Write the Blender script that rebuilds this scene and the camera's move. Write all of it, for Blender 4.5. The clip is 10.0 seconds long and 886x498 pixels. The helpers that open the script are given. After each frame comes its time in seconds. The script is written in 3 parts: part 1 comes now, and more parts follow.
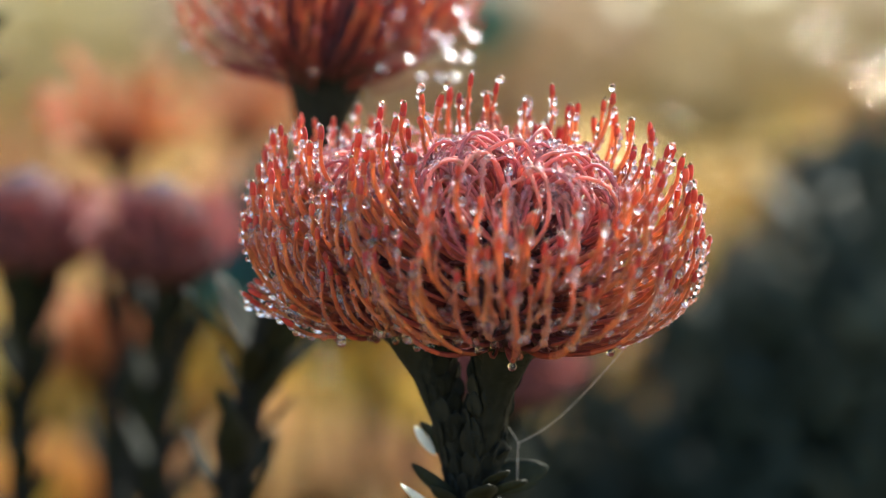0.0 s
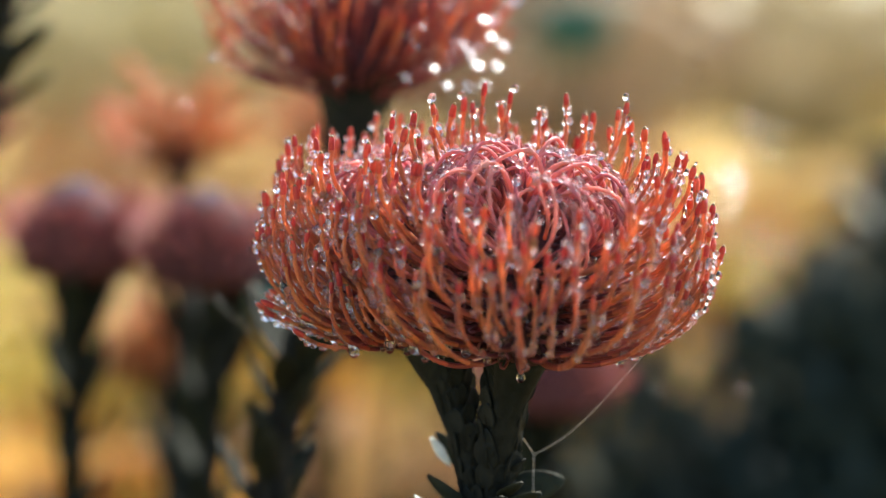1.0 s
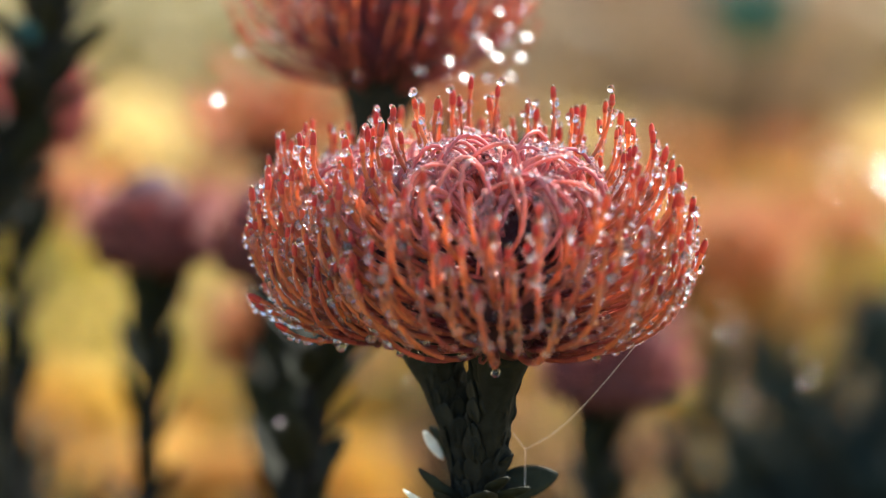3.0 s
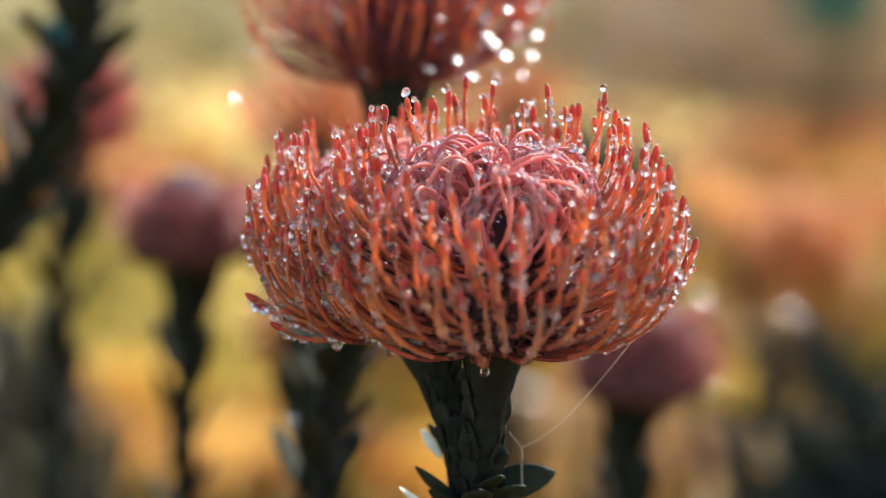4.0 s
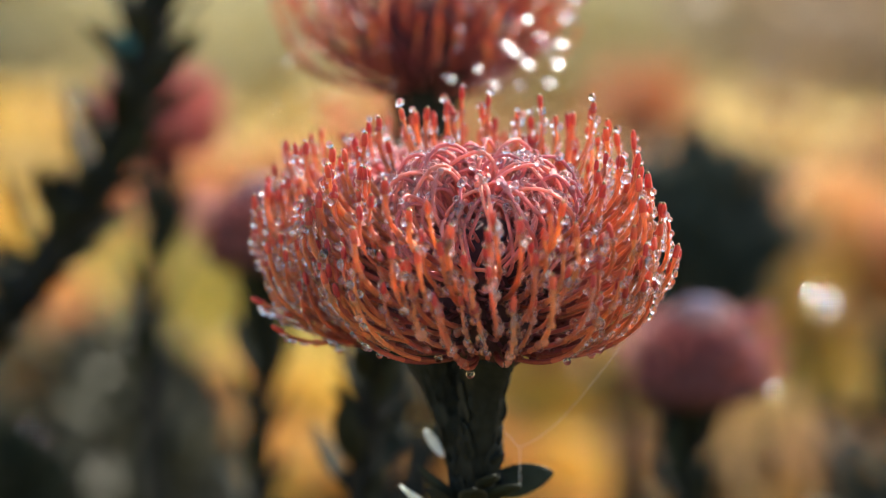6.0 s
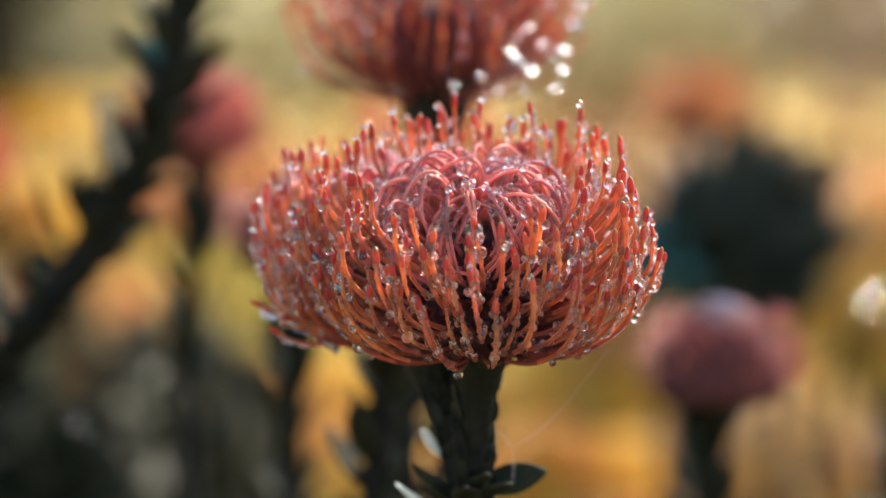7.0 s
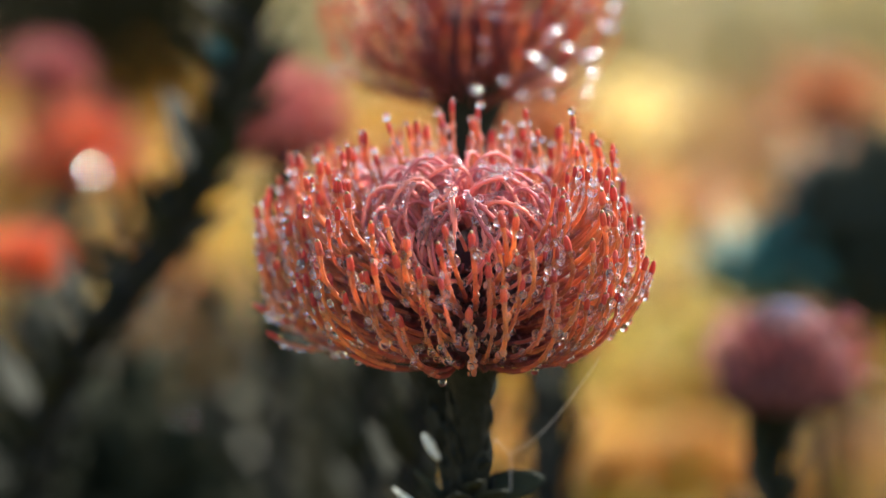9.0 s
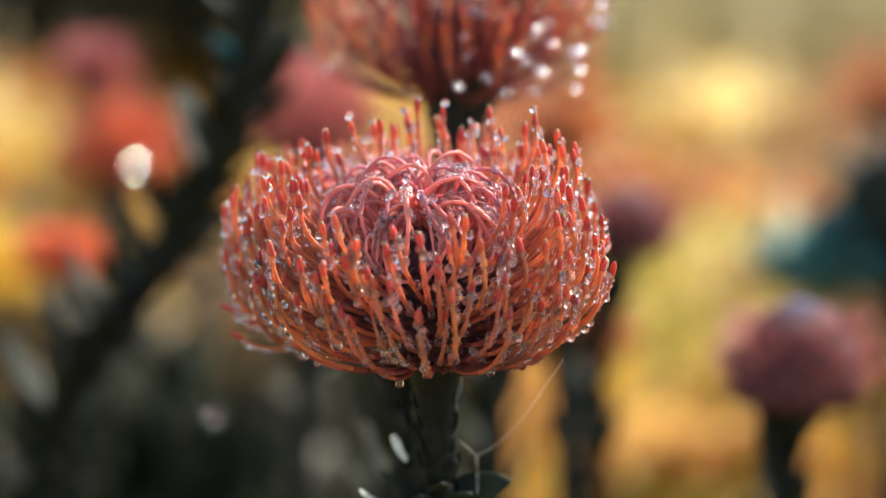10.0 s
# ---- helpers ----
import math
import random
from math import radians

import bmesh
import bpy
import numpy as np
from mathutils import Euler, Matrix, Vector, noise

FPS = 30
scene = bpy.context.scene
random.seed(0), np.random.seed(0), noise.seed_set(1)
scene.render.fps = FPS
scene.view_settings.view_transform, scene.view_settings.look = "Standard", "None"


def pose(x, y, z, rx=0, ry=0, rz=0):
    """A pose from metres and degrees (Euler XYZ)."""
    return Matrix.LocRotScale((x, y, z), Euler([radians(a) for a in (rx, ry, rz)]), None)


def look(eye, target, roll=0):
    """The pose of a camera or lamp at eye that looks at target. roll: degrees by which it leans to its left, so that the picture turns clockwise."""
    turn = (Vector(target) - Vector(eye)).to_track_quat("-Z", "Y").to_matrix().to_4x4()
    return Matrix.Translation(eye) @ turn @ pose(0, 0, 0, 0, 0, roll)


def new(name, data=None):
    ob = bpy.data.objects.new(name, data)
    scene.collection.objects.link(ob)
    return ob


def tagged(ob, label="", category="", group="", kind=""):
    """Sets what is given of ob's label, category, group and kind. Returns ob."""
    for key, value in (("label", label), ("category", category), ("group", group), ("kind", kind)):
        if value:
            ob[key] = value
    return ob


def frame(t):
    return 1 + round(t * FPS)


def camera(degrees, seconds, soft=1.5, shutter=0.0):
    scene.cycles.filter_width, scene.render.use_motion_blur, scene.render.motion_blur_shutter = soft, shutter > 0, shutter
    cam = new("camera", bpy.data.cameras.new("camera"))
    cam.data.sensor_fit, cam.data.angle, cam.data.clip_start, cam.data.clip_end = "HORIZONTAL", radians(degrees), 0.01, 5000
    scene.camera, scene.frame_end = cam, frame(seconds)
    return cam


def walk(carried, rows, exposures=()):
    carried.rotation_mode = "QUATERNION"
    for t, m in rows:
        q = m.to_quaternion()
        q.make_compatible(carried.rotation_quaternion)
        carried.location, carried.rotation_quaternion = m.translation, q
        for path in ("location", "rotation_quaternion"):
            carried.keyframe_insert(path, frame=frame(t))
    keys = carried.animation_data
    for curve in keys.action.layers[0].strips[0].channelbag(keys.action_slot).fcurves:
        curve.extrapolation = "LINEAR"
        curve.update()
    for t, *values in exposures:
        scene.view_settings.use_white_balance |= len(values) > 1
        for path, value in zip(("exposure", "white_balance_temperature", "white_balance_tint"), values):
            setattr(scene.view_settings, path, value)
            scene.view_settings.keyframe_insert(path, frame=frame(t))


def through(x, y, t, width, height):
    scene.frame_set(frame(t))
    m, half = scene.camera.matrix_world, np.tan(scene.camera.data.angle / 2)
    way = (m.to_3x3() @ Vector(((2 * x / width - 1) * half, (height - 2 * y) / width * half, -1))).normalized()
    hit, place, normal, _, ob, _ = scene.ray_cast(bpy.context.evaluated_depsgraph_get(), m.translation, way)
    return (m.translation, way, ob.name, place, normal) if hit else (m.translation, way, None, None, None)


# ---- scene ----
# A twin-headed pincushion flower, wet with dew, in a garden of the same shrubs. Metres; the flower's middle is 0.70 m over the ground.
cam = camera(25.3, 10.0, 0.9)
cam.data.dof.use_dof = True
cam.data.dof.focus_distance = 0.389
cam.data.dof.aperture_fstop = 6.0
cam.data.dof.aperture_blades = 0
PATH = [
    (0, (-0.08820, -0.38648, 0.74539), (-0.01036, -0.01632, 0.70904), 1.53),
    (0.5, (-0.07940, -0.38757, 0.74597), (-0.01157, -0.01539, 0.71009), 1.27),
    (1, (-0.07069, -0.38837, 0.74682), (-0.01168, -0.01470, 0.71095), 1.22),
    (1.5, (-0.06128, -0.38950, 0.74792), (-0.01109, -0.01456, 0.71182), 1.14),
    (2, (-0.05258, -0.39080, 0.74839), (-0.01032, -0.01493, 0.71178), 0.88),
    (2.5, (-0.04078, -0.39134, 0.74853), (-0.00853, -0.01459, 0.71088), 0.70),
    (4, (-0.01107, -0.39401, 0.75043), (-0.00492, -0.01622, 0.70997), 0.15),
    (4.5, (-0.00240, -0.39599, 0.75142), (-0.00453, -0.01816, 0.71093), 0.02),
    (5, (0.00696, -0.39821, 0.75144), (-0.00358, -0.02050, 0.71117), -0.22),
    (5.5, (0.01616, -0.40080, 0.75226), (-0.00300, -0.02346, 0.71168), -0.30),
    (7, (0.04338, -0.41322, 0.75499), (0.00233, -0.03764, 0.71430), -0.89),
    (7.5, (0.05286, -0.41441, 0.75678), (0.00320, -0.03994, 0.71547), -0.89),
    (8, (0.06288, -0.41361, 0.75742), (0.00448, -0.04038, 0.71634), -1.00),
    (8.5, (0.07345, -0.41080, 0.75785), (0.00562, -0.03924, 0.71611), -1.04),
    (9, (0.08364, -0.40693, 0.75787), (0.00726, -0.03707, 0.71580), -1.05),
    (9.5, (0.09717, -0.40079, 0.75873), (0.01124, -0.03313, 0.71583), -1.29),
    (10, (0.10875, -0.39645, 0.75849), (0.01545, -0.03063, 0.71527), -1.32),
]
walk(cam, [(t, look(eye, target, roll)) for t, eye, target, roll in PATH])

# ---- light ----
SUN_AZ, SUN_EL = radians(36), radians(42)     # from +y towards +x, and up
scene.view_settings.exposure = 1.64
world = bpy.data.worlds.new("sky")
scene.world = world
world.use_nodes = True
wt = world.node_tree
sky = wt.nodes.new("ShaderNodeTexSky")
sky.sky_type, sky.sun_disc = "NISHITA", False
sky.sun_elevation, sky.sun_rotation = SUN_EL, SUN_AZ
wt.links.new(sky.outputs[0], wt.nodes["Background"].inputs[0])
wt.nodes["Background"].inputs[1].default_value = 0.10
sun = new("sun", bpy.data.lights.new("sun", "SUN"))
sun.data.energy, sun.data.angle, sun.data.color = 5.0, radians(0.6), (1.0, 0.94, 0.83)
sun_way = Vector((math.sin(SUN_AZ) * math.cos(SUN_EL), math.cos(SUN_AZ) * math.cos(SUN_EL), math.sin(SUN_EL)))
sun.matrix_world = look(sun_way * 20, (0, 0, 0))

H = 0.70
MM = 0.001


def P(x, y, z):
    """A place from millimetres about the flower's middle."""
    return Vector((x * MM, y * MM, z * MM + H))


# ---- materials ----
def material(name, colour, rough=0.5, vary=0.25, scale=60.0, bump=0.0, through=0.0, hue=0.0, spots=None, coat=0.0, spec=0.5):
    """Principled surface with two scales of variation, per-object shift, and light let through."""
    m = bpy.data.materials.new(name)
    m.use_nodes = True
    nt = m.node_tree
    N, L = nt.nodes, nt.links
    bsdf, out = N["Principled BSDF"], N["Material Output"]
    tc = N.new("ShaderNodeTexCoord")
    n1, n2 = N.new("ShaderNodeTexNoise"), N.new("ShaderNodeTexNoise")
    n1.inputs["Scale"].default_value, n2.inputs["Scale"].default_value = scale, scale * 9
    n1.inputs["Detail"].default_value = n2.inputs["Detail"].default_value = 3
    for n in (n1, n2):
        L.new(tc.outputs["Object"], n.inputs["Vector"])
    add = N.new("ShaderNodeMath")
    add.operation = "MULTIPLY_ADD"
    L.new(n2.outputs["Fac"], add.inputs[0])
    add.inputs[1].default_value = 0.5
    L.new(n1.outputs["Fac"], add.inputs[2])
    info = N.new("ShaderNodeObjectInfo")
    mix = N.new("ShaderNodeMix")
    mix.data_type = "RGBA"
    dark = [c * (1 - vary) for c in colour]
    light = [min(1, c * (1 + vary)) for c in colour]
    mix.inputs[6].default_value, mix.inputs[7].default_value = (*dark, 1), (*light, 1)
    ramp = N.new("ShaderNodeMapRange")
    ramp.inputs[1].default_value, ramp.inputs[2].default_value = 0.45, 1.05
    L.new(add.outputs[0], ramp.inputs[0])
    L.new(ramp.outputs[0], mix.inputs[0])
    col = mix.outputs[2]
    if spots:
        other, amount, size = spots
        n3 = N.new("ShaderNodeTexNoise")
        n3.inputs["Scale"].default_value = size
        n3.inputs["Detail"].default_value = 4
        L.new(tc.outputs["Object"], n3.inputs["Vector"])
        r3 = N.new("ShaderNodeMapRange")
        r3.inputs[1].default_value, r3.inputs[2].default_value = 0.62 - amount, 0.72 - amount
        L.new(n3.outputs["Fac"], r3.inputs[0])
        m3 = N.new("ShaderNodeMix")
        m3.data_type = "RGBA"
        L.new(r3.outputs[0], m3.inputs[0])
        L.new(col, m3.inputs[6])
        m3.inputs[7].default_value = (*other, 1)
        col = m3.outputs[2]
    hsv = N.new("ShaderNodeHueSaturation")
    L.new(col, hsv.inputs["Color"])
    for channel, lo, hi in (("Hue", 0.5 - hue, 0.5 + hue), ("Value", 0.85, 1.15)):
        r = N.new("ShaderNodeMapRange")
        r.inputs[3].default_value, r.inputs[4].default_value = lo, hi
        L.new(info.outputs["Random"], r.inputs[0])
        L.new(r.outputs[0], hsv.inputs[channel])
    col = hsv.outputs["Color"]
    L.new(col, bsdf.inputs["Base Color"])
    bsdf.inputs["Roughness"].default_value = rough
    bsdf.inputs["Coat Weight"].default_value = coat
    bsdf.inputs["Coat Roughness"].default_value = 0.15
    bsdf.inputs["Specular IOR Level"].default_value = spec
    if bump:
        b = N.new("ShaderNodeBump")
        b.inputs["Strength"].default_value = bump
        b.inputs["Distance"].default_value = 0.3 / scale
        L.new(n2.outputs["Fac"], b.inputs["Height"])
        L.new(b.outputs[0], bsdf.inputs["Normal"])
    if through:
        tr, ms = N.new("ShaderNodeBsdfTranslucent"), N.new("ShaderNodeMixShader")
        L.new(col, tr.inputs["Color"])
        ms.inputs[0].default_value = through
        L.new(bsdf.outputs[0], ms.inputs[1])
        L.new(tr.outputs[0], ms.inputs[2])
        L.new(ms.outputs[0], out.inputs["Surface"])
    return m


def water(skin, rough):
    """Clear water with a bright skin for the sun's glints."""
    m = bpy.data.materials.new("water")
    m.use_nodes = True
    nt = m.node_tree
    N, L = nt.nodes, nt.links
    glass, shine, mix = N.new("ShaderNodeBsdfGlass"), N.new("ShaderNodeBsdfGlossy"), N.new("ShaderNodeMixShader")
    glass.inputs["IOR"].default_value, glass.inputs["Roughness"].default_value = 1.33, 0.12
    shine.inputs["Roughness"].default_value = rough
    mix.inputs[0].default_value = skin
    L.new(glass.outputs[0], mix.inputs[1])
    L.new(shine.outputs[0], mix.inputs[2])
    L.new(mix.outputs[0], N["Material Output"].inputs["Surface"])
    return m


STYLE = material("style_orange", (0.81, 0.295, 0.145), 0.5, 0.25, 300, 0.35, 0.48, 0.012, spec=0.3)
TIP = material("style_tip", (0.64, 0.11, 0.08), 0.42, 0.3, 400, 0.0, 0.35, 0.01, spec=0.3)
TIP_END = material("stigma", (0.22, 0.13, 0.03), 0.5, 0.3, 400)
# Plum feet and redder shanks, deepened to carry the shade inside the head.
FOOT_SHADED = material("style_foot_plum_shaded", (0.26, 0.05, 0.055), 0.5, 0.3, 400, 0.2, 0.2, 0.015)
SHANK_SHADED = material("style_shank_shaded", (0.58, 0.16, 0.11), 0.42, 0.25, 300, 0.15, 0.28, 0.012)
LOOP = material("loop_pink", (0.78, 0.26, 0.24), 0.5, 0.25, 300, 0.1, 0.35, 0.015, spec=0.3)
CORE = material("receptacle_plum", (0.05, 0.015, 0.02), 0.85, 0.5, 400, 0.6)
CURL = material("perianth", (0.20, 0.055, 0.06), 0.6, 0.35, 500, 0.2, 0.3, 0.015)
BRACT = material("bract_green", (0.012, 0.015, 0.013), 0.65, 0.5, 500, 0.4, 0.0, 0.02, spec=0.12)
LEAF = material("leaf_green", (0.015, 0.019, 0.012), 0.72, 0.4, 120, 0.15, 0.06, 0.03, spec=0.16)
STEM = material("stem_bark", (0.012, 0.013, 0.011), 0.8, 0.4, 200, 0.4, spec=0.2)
PINK = material("old_style_pink", (0.52, 0.20, 0.19), 0.5, 0.3, 150, 0.1, 0.45, 0.02)
WATER = water(0.02, 0.10)
FLATWATER = water(0.17, 0.2)
BEADS = water(0.03, 0.10)
WEB = material("spider_silk", (0.75, 0.72, 0.65), 0.3, 0.1, 900)
# Near-white colour stands in for a bright glint on a bract.
PALE_GLINT = material("pale_bract_glint", (0.80, 0.84, 0.80), 0.25, 0.15, 500, 0.1, 0.55)


# ---- mesh helpers ----
def tube(points, radii, sides=7, close=True):
    """Verts and faces of a tube along points."""
    pts = np.array([tuple(p) for p in points], float)
    tan = np.gradient(pts, axis=0)
    tan /= np.linalg.norm(tan, axis=1)[:, None] + 1e-12
    ref = np.array([0.31, 0.87, 0.11])
    n1 = np.cross(tan, ref)
    n1 /= np.linalg.norm(n1, axis=1)[:, None] + 1e-12
    n2 = np.cross(tan, n1)
    a = np.arange(sides) * 2 * np.pi / sides
    ring = np.cos(a)[None, :, None] * n1[:, None] + np.sin(a)[None, :, None] * n2[:, None]
    v = (pts[:, None] + ring * np.array(radii, float)[:, None, None]).reshape(-1, 3)
    f = []
    for i in range(len(pts) - 1):
        for j in range(sides):
            k = (j + 1) % sides
            f.append((i * sides + j, i * sides + k, (i + 1) * sides + k, (i + 1) * sides + j))
    if close:
        f.append(tuple(range(sides - 1, -1, -1)))
        f.append(tuple((len(pts) - 1) * sides + j for j in range(sides)))
    return v, f


def joined(pieces):
    """One lot of verts and faces out of several."""
    vs, fs, n = [], [], 0
    for v, f in pieces:
        vs.append(np.asarray(v, float))
        fs += [tuple(i + n for i in g) for g in f]
        n += len(v)
    return np.concatenate(vs), fs


def mesh_of(name, v, f, mats, index=None, smooth=True):
    me = bpy.data.meshes.new(name)
    me.from_pydata([tuple(p) for p in v], [], f)
    for m in mats if isinstance(mats, (list, tuple)) else [mats]:
        me.materials.append(m)
    if index is not None:
        me.polygons.foreach_set("material_index", index)
    if smooth:
        me.polygons.foreach_set("use_smooth", [True] * len(me.polygons))
    me.update()
    return me


def part(name, me, parent, m=None, label="", kind=""):
    ob = new(name, me)
    ob.parent = parent
    if m is not None:
        ob.matrix_basis = m
    return tagged(ob, label, kind=kind)


def thing(name, at, label, category, group=""):
    ob = new(name)
    ob.location = at
    ob.empty_display_size = 0.02
    return tagged(ob, label, category, group)


def bezier(p0, p1, p2, p3, n):
    t = np.linspace(0, 1, n)[:, None]
    p0, p1, p2, p3 = (np.array(tuple(p), float) for p in (p0, p1, p2, p3))
    return (1 - t) ** 3 * p0 + 3 * (1 - t) ** 2 * t * p1 + 3 * (1 - t) * t**2 * p2 + t**3 * p3


def ball(r, squash=1.0, u=14, w=9):
    """A lumpy ball, r across half, as verts and faces."""
    v, f = [(0, 0, r * squash)], []
    for i in range(1, w):
        th = math.pi * i / w
        v += [(r * math.sin(th) * math.cos(2 * math.pi * j / u), r * math.sin(th) * math.sin(2 * math.pi * j / u), r * squash * math.cos(th)) for j in range(u)]
    v.append((0, 0, -r * squash))
    for j in range(u):
        k = (j + 1) % u
        f.append((0, 1 + j, 1 + k))
        for i in range(w - 2):
            a = 1 + i * u
            f.append((a + j, a + u + j, a + u + k, a + k))
        f.append((len(v) - 1, 1 + (w - 2) * u + k, 1 + (w - 2) * u + j))
    return np.array(v), f


def leaf(length, width, cup=0.25, thick=0.05, bend=0.15, n=9):
    """A thick oblong leaf along +x from its stalk, cupped and bent up, notched teeth at its end."""
    t = np.linspace(0, 1, n)
    half = width / 2 * np.clip(np.sin(np.pi * np.clip(t * 0.93 + 0.05, 0, 1)) ** 0.7, 0.12, None)
    v, f = [], []
    for side in (1, -1):
        for i in range(n):
            for s in (-1, -0.5, 0, 0.5, 1):
                x = length * t[i] * (1 - 0.1 * bend * t[i])
                z = bend * length * t[i] ** 2 + cup * half[i] * s * s + side * thick * width * (1 - 0.8 * s * s)
                v.append((x, half[i] * s, z))
    m = n * 5
    for i in range(n - 1):
        for j in range(4):
            a = i * 5 + j
            f.append((a, a + 5, a + 6, a + 1))
            f.append((m + a, m + a + 1, m + a + 6, m + a + 5))
        for j in (0, 4):
            a = i * 5 + j
            g = (a, m + a, m + a + 5, a + 5)
            f.append(g if j == 0 else g[::-1])
    for i in (0, n - 1):
        for j in range(4):
            a = i * 5 + j
            g = (a, a + 1, m + a + 1, m + a)
            f.append(g if i == 0 else g[::-1])
    return np.array(v), f


# ---- the flower's pieces ----
def style_curve(polar, R, rng, old=False, drop=0.28, bow=27):
    """The middle line of a style in the plane of r (x) and z, in metres, from the receptacle to its tip."""
    th = math.radians(polar)
    low = Vector((0, 0, -drop * R))
    tip = Vector((R * math.sin(th), 0, R * math.cos(th)))
    u = (tip - low).normalized()
    nt = tip.normalized()
    lower = math.atan2(u.x, u.z) + math.radians(bow + rng.uniform(-6, 6))
    n = Vector((math.sin(lower), 0, math.cos(lower)))
    b = low + n * 0.30 * R
    end = (Vector((rng.uniform(-0.25, 0.35), 0, 1)) + nt * max(0, (polar - 80) / 22)).normalized()
    if old:
        end = Vector((0.7, 0, 0.3)).normalized()
    ln = (tip - b).length
    side = rng.uniform(-0.16, 0.16) * ln
    p1 = b + n * ln * 0.45 + Vector((0, side, 0))
    p2 = tip - end * ln * 0.40 + Vector((0, side * 0.9, rng.uniform(-0.05, 0.05) * ln))
    tip = tip + Vector((0, side * 0.4, 0))
    return bezier(b, p1, p2, tip, 11)


def bowl_curve(polar, R, rng, lo=43.0, hi=95.0, flat=0.0, low=0.47, wide=96):
    """A style that leaves the side of the receptacle, sweeps outward in one bow and turns up to its tip."""
    th, u = math.radians(polar), min(1.1, max(0.0, (polar - lo) / (hi - lo)))
    if low < 0.6:
        R *= 1 - 0.005 * max(0.0, polar - 76) * (1 - flat)
    b = Vector((0.19 + 0.07 * min(1, 2 * u), 0, 0.10 - (0.10 + low) * u)) * R
    tip = Vector((math.sin(th), 0, math.cos(th))) * R
    out = math.radians(46 + (wide - 46) * u + rng.uniform(-6, 6))
    n = Vector((math.sin(out), 0, math.cos(out)))
    lean = math.radians(-6 + 16 * u**2 + 62 * flat + rng.uniform(-9, 9))
    end = Vector((math.sin(lean), 0, math.cos(lean)))
    ln = (tip - b).length
    side = rng.uniform(-0.09, 0.09) * ln
    p1 = b + n * ln * rng.uniform(0.36, 0.48) + Vector((0, side, 0))
    p2 = tip - end * ln * rng.uniform(0.22, 0.34) + Vector((0, side * 0.9, 0))
    return bezier(b, p1, p2, tip + Vector((0, side * 0.4, 0)), 14)


def style_shape(c, rng, mats, sides, thick, dark):
    """A style round its middle line: shaft, swollen tip and small dark end."""
    thick *= rng.uniform(0.85, 1.12)
    k = np.linspace(0, 1, len(c))
    rad = (0.00062 - 0.00016 * k) * thick * (1 + 0.08 * np.sin(k * 17 + rng.uniform(0, 6)))
    d = c[-1] - c[-2]
    d /= np.linalg.norm(d)
    knob = np.array([c[-1] + d * s * thick for s in (0.0003, 0.0012, 0.0023, 0.0033, 0.0040, 0.0044)])
    pts = np.concatenate([c, knob])
    rads = np.concatenate([rad, np.array([0.00051, 0.00065, 0.00072, 0.00066, 0.00044, 0.00016]) * thick])
    v, f = tube(pts, rads, sides)
    rows = len(pts) - 1
    end_slot = 2 if rng.random() < 0.7 else 1
    idx = []
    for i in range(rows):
        # lower rows take the plum foot and shank colours, shade included
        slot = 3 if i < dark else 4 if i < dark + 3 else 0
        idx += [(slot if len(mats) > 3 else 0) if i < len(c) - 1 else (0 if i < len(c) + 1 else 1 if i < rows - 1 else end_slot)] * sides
    return v, f, idx + [0, end_slot], pts


def style_mesh(polar, R, rng, mats, sides=6, thick=1.0, old=False, drop=0.28, bow=27, bowl=None, dark=0):
    c = bowl_curve(polar, R, rng, *bowl) if bowl else style_curve(polar, R, rng, old, drop, bow)
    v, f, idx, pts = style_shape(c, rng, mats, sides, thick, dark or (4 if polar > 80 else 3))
    return mesh_of("style", v, f, mats, idx), pts


def head_variants(R, rng, mats, polars, sides=6, thick=1.0, old=False, drop=0.28, bow=27, bowl=None, dark=0):
    return [(p, *style_mesh(p, R * rng.uniform(0.96, 1.04), rng, mats, sides, thick, old, drop, bow, bowl, dark)) for p in polars]


def gather(lot):
    """Posed copies of some meshes as one lot of verts, faces and material slots."""
    vs, fs, ix, n = [], [], [], 0
    for m, me in lot:
        co = np.empty(len(me.vertices) * 3)
        me.vertices.foreach_get("co", co)
        a = np.array(m)
        vs.append(co.reshape(-1, 3) @ a[:3, :3].T + a[:3, 3])
        for p in me.polygons:
            fs.append(tuple(i + n for i in p.vertices))
            ix.append(p.material_index)
        n += len(me.vertices)
    return np.concatenate(vs), fs, ix


def ring_polars(rng, lo, hi, count):
    """Polar angles and turns, evenly spread over a cap of a ball, by the golden angle."""
    a, b = math.cos(math.radians(lo)), math.cos(math.radians(hi))
    out = []
    for i in range(count):
        z = a + (b - a) * (i + 0.5) / count
        out.append((math.degrees(math.acos(z)) + rng.uniform(-2.5, 2.5), i * 137.508 + rng.uniform(-5, 5)))
    return out


